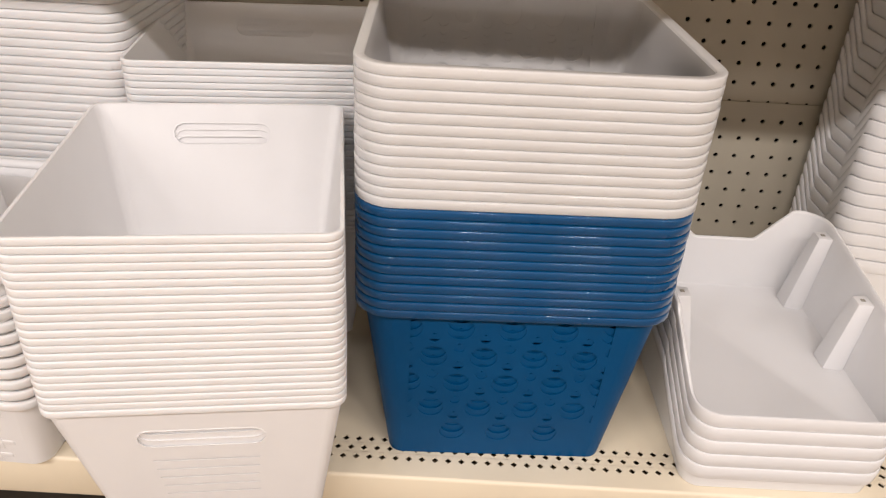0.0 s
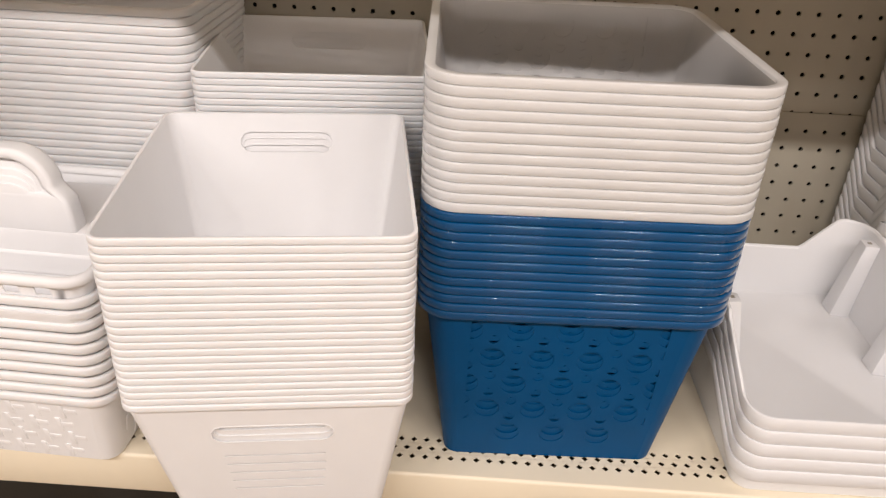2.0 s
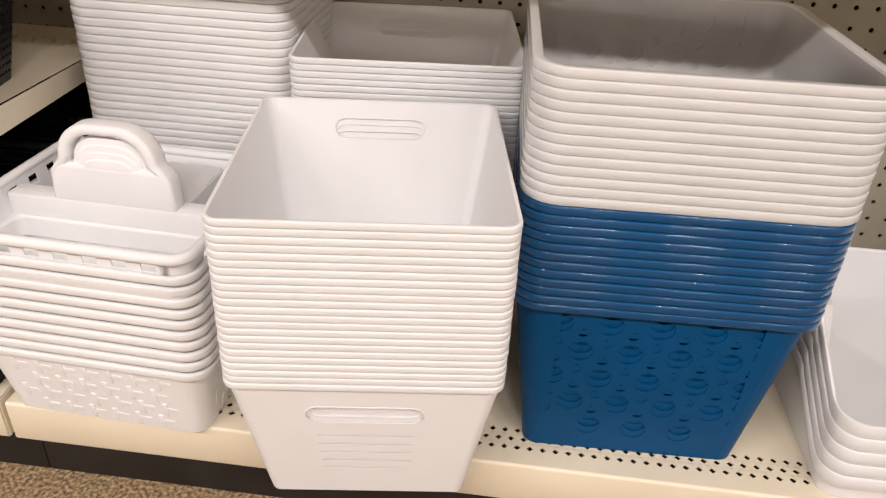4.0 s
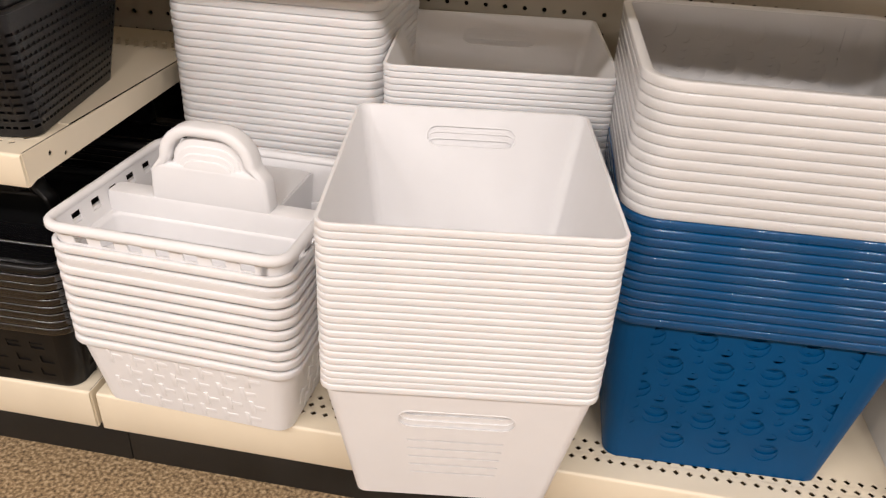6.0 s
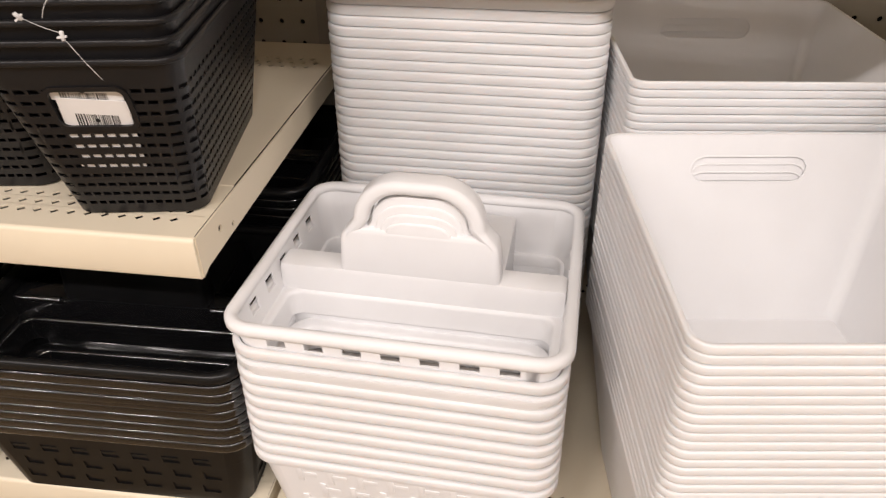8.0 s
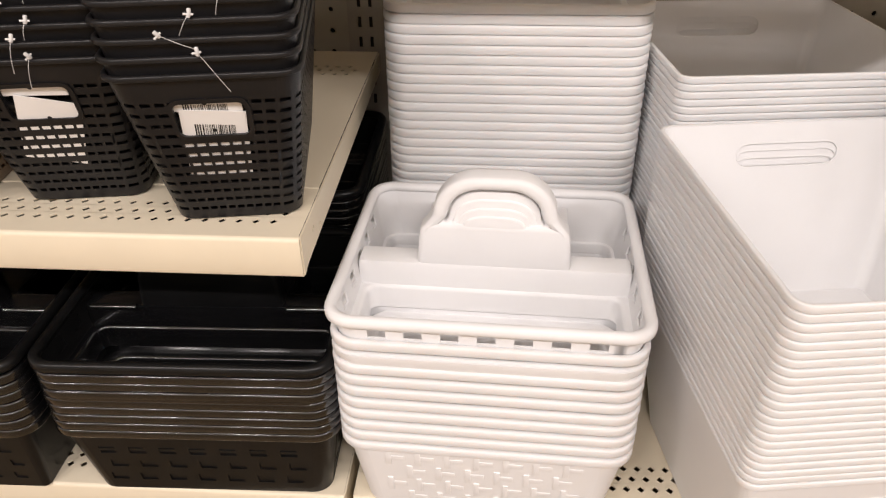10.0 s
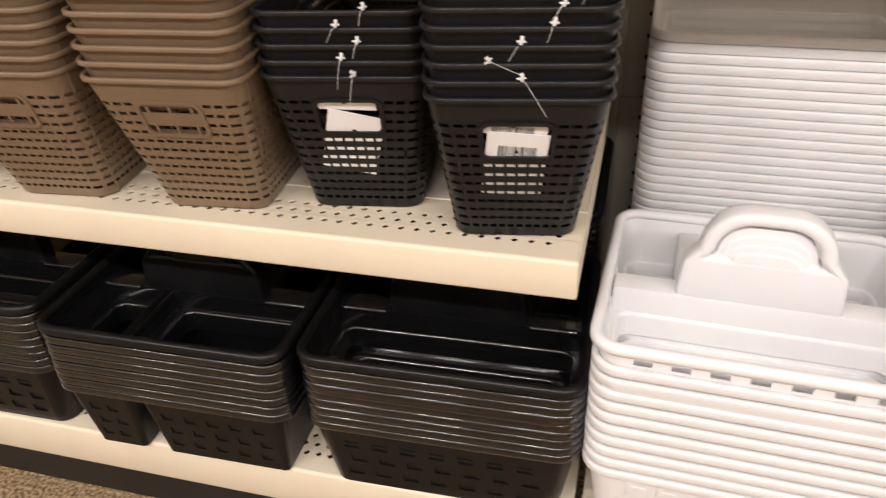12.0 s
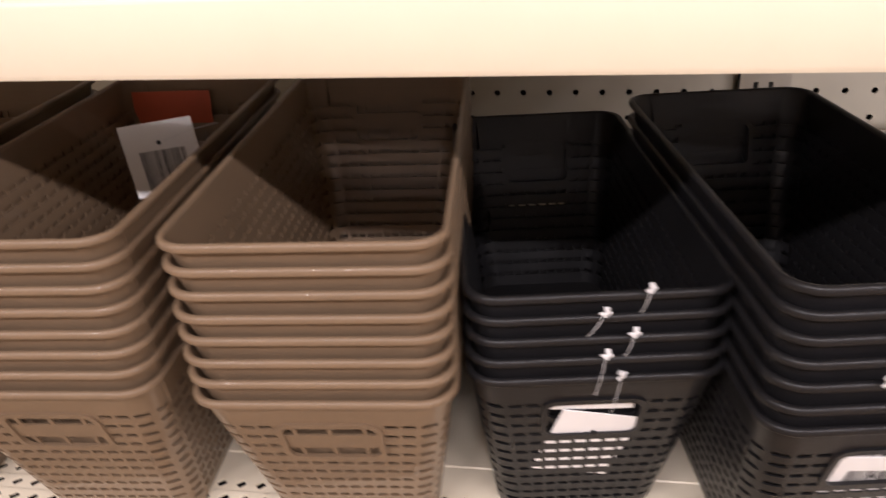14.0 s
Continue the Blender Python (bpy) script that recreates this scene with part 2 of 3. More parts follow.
def lip(t, out, drop, top=0.0015, roll=0.0032):
    """The outline of a rolled rim: wall thickness, reach and height."""
    r = min(out * 0.75, (drop + top) * 0.45, roll)
    arc = [(out - r + r * math.sin(a), top - r + r * math.cos(a)) for a in (radians(18 * k) for k in range(6))]
    return [(-t, -drop), (-t, top * 0.2), (-t * 0.3, top * 0.9)] + arc + [(out, -drop * 0.8), (out * 0.8, -drop), (0.0002, -drop)]


# ---------------------------------------------------------------- the setting
DECK, SHELF, TOPSHELF = 0.142, 0.520, 0.936
FRONT, BACK = 0.80, 1.40
LEFT, RIGHT = -2.05, 1.45
JOINT = -0.657


def holed_top(shape, x0, x1, y0, y1, z, rows, pitch=0.0178):
    """A steel top with rows of small diamond holes near its front."""
    cells = rows and [(y - 0.0085, y + 0.0085, y, k % 2) for k, y in enumerate(rows)]
    ys = y0
    for a, b, yc, odd in cells or []:
        if a > ys + 1e-4:
            shape.add([(x0, ys, z), (x1, ys, z), (x1, a, z), (x0, a, z)], [(0, 1, 2, 3)])
        n = int((x1 - x0 - 0.03) / pitch)
        start = x0 + 0.01 + (pitch / 2 if odd else 0)
        shape.add([(x0, a, z), (start, a, z), (start, b, z), (x0, b, z)], [(0, 1, 2, 3)])
        for i in range(n):
            c0, c1 = start + i * pitch, start + (i + 1) * pitch
            cx = (c0 + c1) / 2
            o = [(c0, a), (c1, a), (c1, b), (c0, b)]
            h = [(cx - 0.0052, yc), (cx, yc - 0.0052), (cx + 0.0052, yc), (cx, yc + 0.0052)]
            v = [(p[0], p[1], z) for p in o + h] + [(p[0], p[1], z - 0.002) for p in h]
            f = [(0, 1, 5, 4), (1, 2, 6, 5), (2, 3, 7, 6), (3, 0, 4, 7)]
            f += [(4 + k, 4 + (k + 1) % 4, 8 + (k + 1) % 4, 8 + k) for k in range(4)]
            shape.add(v, f)
        end = start + n * pitch
        shape.add([(end, a, z), (x1, a, z), (x1, b, z), (end, b, z)], [(0, 1, 2, 3)])
        ys = b
    shape.add([(x0, ys, z), (x1, ys, z), (x1, y1, z), (x0, y1, z)], [(0, 1, 2, 3)])


def shelf(name, x0, x1, top, drop, label, y1, side_holes=False, kind="structure", step=0.0012):
    """A gondola shelf: punched steel top, folded front lip and side flanges."""
    s = Shape()
    rows = [FRONT + 0.034, FRONT + 0.0505, FRONT + 0.067]
    holed_top(s, x0 + 0.002, x1 - 0.002, FRONT + 0.004, FRONT + 0.105, top, rows)
    back_rows = [y1 - 0.105, y1 - 0.0885, y1 - 0.072]
    holed_top(s, x0 + 0.002, x1 - 0.002, FRONT + 0.106, y1, top + step, back_rows)
    s.add([(x0 + 0.002, FRONT + 0.105, top), (x1 - 0.002, FRONT + 0.105, top), (x1 - 0.002, FRONT + 0.106, top + step), (x0 + 0.002, FRONT + 0.106, top + step)], [(0, 1, 2, 3)])
    ob = part(name, s, CREAM, None, fix=False)
    tagged(ob, label, "shelf", kind=kind)
    # folded front lip with a rounded upper edge
    prof = [(FRONT + 0.0055, top), (FRONT + 0.0025, top - 0.0004), (FRONT + 0.0006, top - 0.0022), (FRONT, top - 0.005), (FRONT + 0.001, top - drop + 0.004),
            (FRONT + 0.003, top - drop), (FRONT + 0.012, top - drop), (FRONT + 0.012, top - drop + 0.003), (FRONT + 0.006, top - drop + 0.006), (FRONT + 0.006, top - 0.004)]
    f = Shape()
    k = len(prof)
    f.add([(x0 + 0.001, y, z) for y, z in prof] + [(x1 - 0.001, y, z) for y, z in prof],
          [(i, (i + 1) % k, k + (i + 1) % k, k + i) for i in range(k)] + [tuple(reversed(range(k))), tuple(range(k, 2 * k))])
    part("front_lip", f, CREAM, ob, angle=50)
    for sx, xs in ((-1, x0), (1, x1)):
        g = Shape()
        taper = [(FRONT + 0.006, top - drop), (FRONT + 0.02, top - drop + 0.004), (y1, top - 0.030), (y1, top - 0.001), (FRONT + 0.004, top - 0.001)]
        hole = [circle(FRONT + 0.055, top - 0.02, 0.004, 10), circle(FRONT + 0.085, top - 0.032, 0.0035, 10)] if side_holes else []
        flat, faces = filled(taper, hole)
        g.sheet(flat, faces, lambda p, o, xs=xs, sx=sx: Vector((xs - sx * o, p[0], p[1])), 0.002)
        part("side_flange", g, CREAM, ob)
    return ob


shelf("base_shelf_1", JOINT + 0.004, RIGHT, DECK, 0.07, "cream steel base shelf with punched diamond holes", BACK - 0.01, step=0.0001)
shelf("base_shelf_2", LEFT, JOINT - 0.006, DECK, 0.07, "cream steel base shelf with punched diamond holes", BACK - 0.01, step=0.0001)
shelf("upper_shelf_1", LEFT, -0.677, SHELF, 0.046, "cream steel shelf on brackets carrying stacked baskets", BACK - 0.03, True)
shelf("top_shelf_1", LEFT, -0.677, TOPSHELF, 0.046, "cream steel shelf above the stacked baskets", BACK - 0.03, True)
shelf("top_shelf_2", -0.672, 0.247, TOPSHELF, 0.046, "shallow cream steel shelf above the stacked bins", 1.03, True)
shelf("top_shelf_3", 0.252, RIGHT, TOPSHELF, 0.046, "cream steel shelf above the stacked baskets and trays", BACK - 0.03, True)

# kick plates, floor, store shell
for n, (a, b) in enumerate(((LEFT, -0.625), (-0.6235, RIGHT))):
    k = part(f"kick_plate_{n + 1}", Shape().box(a, b, 0.815, 0.822, 0.0, 0.085), KICK, bevel=0.001)
    tagged(k, "black kick plate under the base shelf", "kick plate", kind="structure")
tagged(part("floor", Shape().box(-5, 5, -4.5, 3.0, -0.05, 0.0), CARPET), "speckled brown carpet floor", "floor", kind="structure")
tagged(part("ceiling", Shape().box(-5, 5, -4.5, 3.0, CEILING, CEILING + 0.05), CEIL), "white store ceiling", "ceiling", kind="structure")
for nm, b in (("wall_south", (-5, 5, -4.55, -4.5)), ("wall_west", (-5.05, -5, -4.5, 3.0)), ("wall_east", (5, 5.05, -4.5, 3.0)), ("wall_north", (-5, 5, 3.0, 3.05))):
    tagged(part(nm, Shape().box(*b, 0, CEILING), PLASTER), "plain painted store wall", "wall", kind="structure")


def pegboard(name, x0, x1, z0, z1, phase):
    s = Shape()
    p = 0.0343
    nx, nz = int((x1 - x0) / p), int((z1 - z0) / p)
    ex = x0 + phase
    for i in range(nx):
        for j in range(nz):
            a, b = ex + i * p, z0 + j * p
            cx, cz = a + p / 2, b + p / 2
            o = [(a, b), (cx, b), (a + p, b), (a + p, cz), (a + p, b + p), (cx, b + p), (a, b + p), (a, cz)]
            h = [(cx + 0.0042 * math.cos(t), cz + 0.0042 * math.sin(t)) for t in (radians(225 + 45 * k) for k in range(8))]
            v = [(x, BACK, z) for x, z in o + h] + [(x, BACK + 0.004, z) for x, z in h]
            f = [(k, (k + 1) % 8, 8 + (k + 1) % 8, 8 + k) for k in range(8)] + [(8 + k, 8 + (k + 1) % 8, 16 + (k + 1) % 8, 16 + k) for k in range(8)]
            s.add(v, f)
    xe, ze = ex + nx * p, z0 + nz * p
    if xe < x1:
        s.add([(xe, BACK, z0), (x1, BACK, z0), (x1, BACK, ze), (xe, BACK, ze)], [(0, 1, 2, 3)])
    if ex > x0:
        s.add([(x0, BACK, z0), (ex, BACK, z0), (ex, BACK, ze), (x0, BACK, ze)], [(0, 1, 2, 3)])
    ob = part(name, s, PEG, fix=False, angle=20)
    tagged(ob, "beige perforated pegboard back panel", "pegboard", kind="structure")
    # added dark sheet: paints the shade seen through the peg holes
    part("backing", Shape().box(x0, x1, BACK + 0.02, BACK + 0.03, 0, ze), HOLE_SHADE, ob)
    return ob


pegboard("wall_pegboard_1", -0.667, RIGHT, 0.11665, 1.30, 0.01845)
pegboard("wall_pegboard_2", LEFT, -0.727, 0.11665, 1.30, 0.0073)
tagged(part("wall_pegboard_seam", Shape().box(-0.667, RIGHT, BACK - 0.003, BACK - 0.0005, 0.466, 0.478), PEG), "flat joint strip across the pegboard", "trim", kind="structure")
tagged(part("wall_upper_back", Shape().box(LEFT, RIGHT, BACK + 0.001, BACK + 0.04, 1.29, 2.1), PEG), "beige back panel above the pegboard", "wall", kind="structure")

# slotted upright between the bays
outer = [(-0.727, 0.0), (-0.667, 0.0), (-0.667, 1.6), (-0.727, 1.6)]
slots = []
for i in range(46):
    z = 0.14 + i * 0.032
    for x in (-0.708, -0.690):
        slots.append([(x - 0.0028, z), (x + 0.0028, z), (x + 0.0028, z + 0.017), (x - 0.0028, z + 0.017)])
flat, faces = filled(outer, slots)
s = Shape()
s.sheet(flat, faces, lambda p, o: Vector((p[0], BACK - 0.016 + o, p[1])), 0.002)
up = part("upright_post", s, STEEL, angle=20)
tagged(up, "slotted steel upright between two shelving bays", "upright", kind="structure")
# added dark block: shade inside the upright, painted behind its slots
part("channel", Shape().box(-0.7265, -0.6675, BACK - 0.0135, BACK + 0.02, 0.0, 1.6), HOLE_SHADE, up)

# ceiling strip lights over the aisle
LAMP = bpy.data.materials.new("lit_tube")
LAMP.use_nodes = True
em = LAMP.node_tree.nodes["Principled BSDF"]
em.inputs["Emission Color"].default_value = (1.0, 0.93, 0.83, 1)
em.inputs["Emission Strength"].default_value = 2.0
for i in range(8):
    x = -3.3 + i * 0.93
    body = part("strip_light", Shape().box(x - 0.30, x + 0.30, LAMP_Y - 0.12, LAMP_Y + 0.12, CEILING - 0.06, CEILING - 0.001), CEIL, bevel=0.006)
    tagged(body, "white ceiling strip light fitting", "ceiling light", "ceiling strip lights")
    part("tube", Shape().box(x - 0.27, x + 0.27, LAMP_Y - 0.08, LAMP_Y + 0.08, CEILING - 0.075, CEILING - 0.062), LAMP, body)
    lamp = bpy.data.lights.new("strip_lamp", "AREA")
    lamp.shape, lamp.size, lamp.size_y, lamp.energy, lamp.color = "RECTANGLE", 0.5, 0.15, LAMP_POWER, (1.0, 0.918, 0.885)
    ob = new("strip_lamp", lamp)
    ob.matrix_world = pose(x, LAMP_Y, CEILING - 0.08)


# ---------------------------------------------------------------- kinds of bins
def stack(thing, count, x, y, z, turn, pitch, label, category, group, jitter=0.0004, lean=(0, 0), last=None):
    """Nested copies of a thing, from the bottom up; the first is the thing itself."""
    rnd = random.Random(int(abs(x) * 1000) + count)
    made = []
    for i in range(count):
        m = pose(x + rnd.uniform(-jitter, jitter) + lean[0] * i, y + rnd.uniform(-jitter, jitter) + lean[1] * i, z + i * pitch,
                 0, 0, turn + rnd.uniform(-0.08, 0.08))
        made.append(copy_thing(thing, m))
        tagged(made[-1], label, category, group)
    return made


def discard(thing):
    for o in [*thing.children_recursive, thing]:
        bpy.data.objects.remove(o)


def white_bin():
    """Square-cornered tub with a slot handle and grooves at each end."""
    w0, d0, w1, d1, h = 0.245, 0.256, 0.306, 0.339, 0.213
    slot, rear = round_slot(0, 0.158, 0.136, 0.028), round_slot(0, 0.176, 0.122, 0.027)
    cuts = []
    for k in range(5):
        z, half = 0.118 - k * 0.0165, 0.058 - k * 0.0012
        cuts.append([(-half, z - 0.0011), (half, z - 0.0011), (half, z + 0.0011), (-half, z + 0.0011)])
    s = tub(Shape(), w0, d0, w1, d1, h, 0.012, 0.014, 0.0009, {0: [slot] + cuts, 2: [rear]})
    ob = part("storage_bin", s, WHITE, angle=40)
    r = rim_ring(Shape(), w1, d1, 0.014, h, lip(0.0010, 0.0035, 0.0074, 0.0008, 0.0016))
    part("rim", r, WHITE_RIM, ob, angle=50)
    for sgn, (cz, wide, tall) in ((-1, (0.158, 0.136, 0.028)), (1, (0.176, 0.122, 0.027))):
        rings = []
        for out, grow in ((0.0005, -0.0004), (0.0005, 0.0012), (-0.0010, 0.0012), (-0.0013, 0.0002), (-0.0010, -0.0004)):
            pts = round_slot(0, cz, wide + 2 * grow, tall + 2 * grow)
            rings.append([(u, sgn * ((d0 + (d1 - d0) * z / h) / 2 + out), z) for u, z in pts])
        part("handle_lip", Shape().sweep(rings), WHITE, ob, angle=60)
    return ob


def woven_bin(mat, holes_through=False, w1=0.322, d1=0.285, h=0.122):
    """Rounded tub with a thick rim and a basket-weave pattern of square dimples."""
    w0, d0 = w1 - 0.036, d1 - 0.036
    cut = {}
    if holes_through:
        for side, n in ((0, 7), (1, 6), (2, 7), (3, 6)):
            cut[side] = []
            for row in range(3):
                for k in range(n):
                    u, z = (k - (n - 1) / 2) * (0.0365 if n == 7 else 0.033) + (0.004 if row % 2 else -0.003), 0.026 + row * 0.0275
                    cut[side].append([(u - 0.0098, z - 0.0068), (u + 0.0098, z - 0.0068), (u + 0.0098, z + 0.0068), (u - 0.0098, z + 0.0068)])
    s = tub(Shape(), w0, d0, w1, d1, h, 0.022, 0.026, 0.0012, cut)
    ob = part("woven_bin", s, mat, angle=40)
    edge = BLACK_RIM if mat is BLACK else WHITE_RIM
    part("rim", rim_ring(Shape(), w1, d1, 0.026, h, lip(0.0018, 0.0055, 0.0100, 0.0015, 0.0030)), edge, ob, angle=50)
    part("inner_step", rim_ring(Shape(), w1 - 0.018, d1 - 0.018, 0.02, h * 0.66, [(0.0025, 0.0), (0.0025, 0.003), (-0.0045, 0.0035), (-0.006, 0.002), (-0.006, -0.012), (-0.004, -0.012)]), mat, ob, angle=50)
    # raised weave: short strands over the wall
    for side in range(0 if holes_through else 4):
        wide = side % 2 == 0
        wb, wt, db, dt = (w0, w1, d0, d1) if wide else (d0, d1, w0, w1)
        g = Shape()
        turn = Matrix.Rotation(side * math.pi / 2, 3, "Z")
        n = 7 if wide else 6
        for row in range(4):
            for k in range(n):
                z = 0.016 + row * 0.026
                half = (wb / 2 - 0.022) * 0.98
                u = -half + (k + (0.5 if row % 2 else 0.2)) * (2 * half / n)
                if abs(u) > half - 0.008:
                    continue
                t = z / h
                y = -(db + (dt - db) * t) / 2
                for (a, b, c, d, o) in ((-0.011, 0.011, -0.004, 0.004, 0.0009), (-0.011, -0.0045, -0.013, 0.012, 0.0015)):
                    v = []
                    for oo in (0.0, o):
                        for uu, zz in ((u + a, z + c), (u + b, z + c), (u + b, z + d), (u + a, z + d)):
                            tt = zz / h
                            v.append(turn @ Vector((uu, -(db + (dt - db) * tt) / 2 - oo + 0.0002, zz)))
                    g.add(v, [(0, 3, 2, 1), (4, 5, 6, 7), (0, 1, 5, 4), (1, 2, 6, 5), (2, 3, 7, 6), (3, 0, 4, 7)])
        part("weave", g, mat, ob, bevel=0.0005)
    return ob


def slot_edges(n, gap):
    """Edges, from -1 to 1, of n slots with bars between them."""
    out = [-1.0]
    step = 2.0 / n
    for i in range(n):
        a = -1 + i * step
        out += [a + step * gap / 2, a + step * (1 - gap / 2)]
    return out + [1.0]


def mesh_basket(mat, w1, d1, h, n_front, n_side, shrink, narrow, closed=False):
    """Slim tapered basket: rows of small slots through its walls, a handle hole in each end, a rolled rim."""
    w0, d0 = w1 - narrow, d1 - shrink
    rows, r0, r1 = 12, 0.020, 0.020
    bottom, top = 0.045, 0.86
    st = (top - bottom) / rows
    vs = [0.0, bottom]
    for j in range(rows):
        a = bottom + st * j
        vs += [a + st * 0.34, a + st * 0.70]
    vs += [top, 1.0]
    uf, us = slot_edges(n_front, 0.26), slot_edges(n_side, 0.26)
    k0 = (n_front - 5) // 2
    i0, i1 = 1 + 2 * k0, 1 + 2 * (n_front - 1 - k0)

    def skip_side(i, j):
        return i % 2 == 1 and j % 2 == 0 and 2 <= j < 2 + 2 * rows

    def skip_end(i, j):
        if i0 - 1 <= i <= i1 + 1 and j >= 2 * rows - 7:
            inside = i0 <= i <= i1 and 2 * rows - 6 <= j <= 2 * rows
            return inside and (not closed or j in (2 * rows - 6, 2 * rows - 5, 2 * rows - 1) and i % 4 != 2)
        return skip_side(i, j)

    s = tub(Shape(), w0, d0, w1, d1, h, r0, r1, 0.0016, grids={0: (uf, vs, skip_end), 2: (uf, vs, skip_end), 1: (us, vs, skip_side), 3: (us, vs, skip_side)})
    ob = part("slim_basket", s, mat, angle=40)
    part("rim", rim_ring(Shape(), w1, d1, 0.020, h, lip(0.0018, 0.0032, 0.0038, 0.0016)), mat, ob, angle=55)
    # frame round each handle hole
    z0, z1 = h * vs[2 * rows - 6], h * vs[2 * rows + 1]
    for sgn in (-1, 1):
        fr = Shape()
        half = ((w0 + (w1 - w0) * 0.7) / 2 - 0.020) * uf[i1 + 1]

        def at(u, z, o, sgn=sgn):
            return (u, sgn * ((d0 + (d1 - d0) * z / h) / 2 + o), z)

        rings = []
        cz = (z0 + z1) / 2
        for o, grow in ((0.0018, -0.0015), (0.0018, 0.003), (-0.0018, 0.003), (-0.0018, -0.0015)):
            ring = rrect(2 * half + 2 * grow, z1 - z0 + 2 * grow, 0.008 + grow, 0, 4)
            rings.append([at(x, cz + y, o) for x, y, _ in ring])
        fr.sweep(rings)
        part("handle_frame", fr, mat, ob, angle=50)
    return ob


def dotted_basket(mat, rim_mat, roll):
    """Deep tapered basket with round holes of two sizes in its ends and a stepped rim."""
    w0, d0, w1, d1, h = 0.290, 0.300, 0.356, 0.37, 0.263
    loops, gap, drop, edge = [], 0.0612, 0.0462, 0.1205

    def hole(u, z, r, n):
        if not 0.03 < z < h - 0.012 or abs(u) - r > edge - 0.004:
            return
        pts = []
        for p in circle(u, z, r, n):
            q = (max(-edge, min(edge, p[0])), p[1])
            if not pts or math.dist(q, pts[-1]) > 1e-4:
                pts.append(q)
        if math.dist(pts[0], pts[-1]) < 1e-4:
            pts.pop()
        if len({round(p[0], 5) for p in pts}) > 2:
            loops.append(pts)

    for col in range(-4, 5):
        u = col * gap / 2
        first = 0.232 if col % 2 == 0 else 0.232 - drop
        for k in range(-1, 3):
            z = first - 2 * drop * k
            if k >= 0 and not (abs(col) > 2 and z < 0.07):
                hole(u, z, 0.0165, 18)
            for dz in (-0.031, 0.031):
                if 0.075 < z + dz < 0.245:
                    hole(u, z + dz, 0.0070, 12)
    s = tub(Shape(), w0, d0, w1, d1, h, 0.020, 0.034, 0.0015, {0: loops, 2: loops})
    ob = part("deep_basket", s, mat, angle=40)
    part("rim", rim_ring(Shape(), w1, d1, 0.034, h, lip(0.0018, 0.0100, 0.0094, 0.0018, roll)), rim_mat, ob, angle=60)
    return ob


PROFILE = ((0.0, 0.042), (0.10, 0.044), (0.33, 0.106), (0.345, 0.117), (0.93, 0.141), (1.0, 0.141))


def tray():
    """Low-fronted stacking tray: side walls climb, step up and peak near the back, with ribbed posts inside."""
    w0, d0, flare = 0.250, 0.355, 0.13

    def height(x, y):
        t = min(max((y + d0 / 2) / d0, 0.0), 1.0)
        dip = 0.052 * min(max((w0 / 2 - 0.022 - abs(x)) / 0.055, 0.0), 1.0) if t > 0.94 else 0.0
        for (a, p), (b, q) in zip(PROFILE, PROFILE[1:]):
            if t <= b:
                return p + (q - p) * (t - a) / (b - a) - dip
        return PROFILE[-1][1] - dip

    def ring(out, up, low=None):
        base = []
        raw = rrect(w0, d0, 0.024, 0, 6)
        for a, b in zip(raw, raw[1:] + raw[:1]):
            base.append(a)
            if math.dist(a, b) > 0.1:
                base += [tuple(p + (q - p) * k / 40 for p, q in zip(a, b)) for k in range(1, 40)]
        pts = []
        for x, y, _ in base:
            z = low if low is not None else height(x, y) + up
            cx, cy = max(-w0 / 2 + 0.024, min(w0 / 2 - 0.024, x)), max(-d0 / 2 + 0.024, min(d0 / 2 - 0.024, y))
            away = Vector((x - cx, y - cy)).normalized() * (flare * z + out)
            pts.append((x + away.x, y + away.y, z))
        return pts

    rings = [ring(0, 0, 0.0), ring(0, -0.0208), ring(0.0035, -0.0208), ring(0.0042, -0.0190), ring(0.0040, -0.0020), ring(0.0025, 0.0006),
             ring(0.0, 0.0010), ring(-0.0022, -0.0010), ring(-0.0028, -0.0035), ring(-0.002, 0, 0.006), ring(-0.006, 0, 0.0025)]
    s = Shape()
    n, m = len(rings[0]), len(rings)
    s.add([p for r in rings for p in r], [(i * n + k, i * n + (k + 1) % n, (i + 1) * n + (k + 1) % n, (i + 1) * n + k) for i in range(m - 1) for k in range(n)])
    s.add(rings[0], [tuple(reversed(range(n)))])
    s.add(rings[-1], [tuple(range(n))])
    ob = part("stacking_tray", s, WHITE_GLOSS, angle=40)
    for sx in (-1, 1):
        for ty in (-0.014, 0.138):
            top = height(w0 / 2, ty) - 0.010
            x = sx * (w0 / 2 + flare * top - 0.003)
            xb = sx * (w0 / 2 - 0.002)
            v = []
            for z, xx, reach, half in ((0.003, xb, 0.028, 0.021), (top, x, 0.021, 0.014)):
                v += [(xx, ty - half, z), (xx - sx * reach, ty - half * 0.8, z), (xx - sx * reach, ty + half * 0.8, z), (xx, ty + half, z)]
            p = Shape().add(v, [(0, 1, 2, 3), (4, 7, 6, 5), (0, 4, 5, 1), (1, 5, 6, 2), (2, 6, 7, 3), (3, 7, 4, 0)])
            post = part("post", p, WHITE_GLOSS, ob, bevel=0.002)
            part("socket", Shape().box(x - sx * 0.014, x - sx * 0.008, ty - 0.003, ty + 0.003, top - 0.001, top + 0.0006), STEEL, post)
    return ob


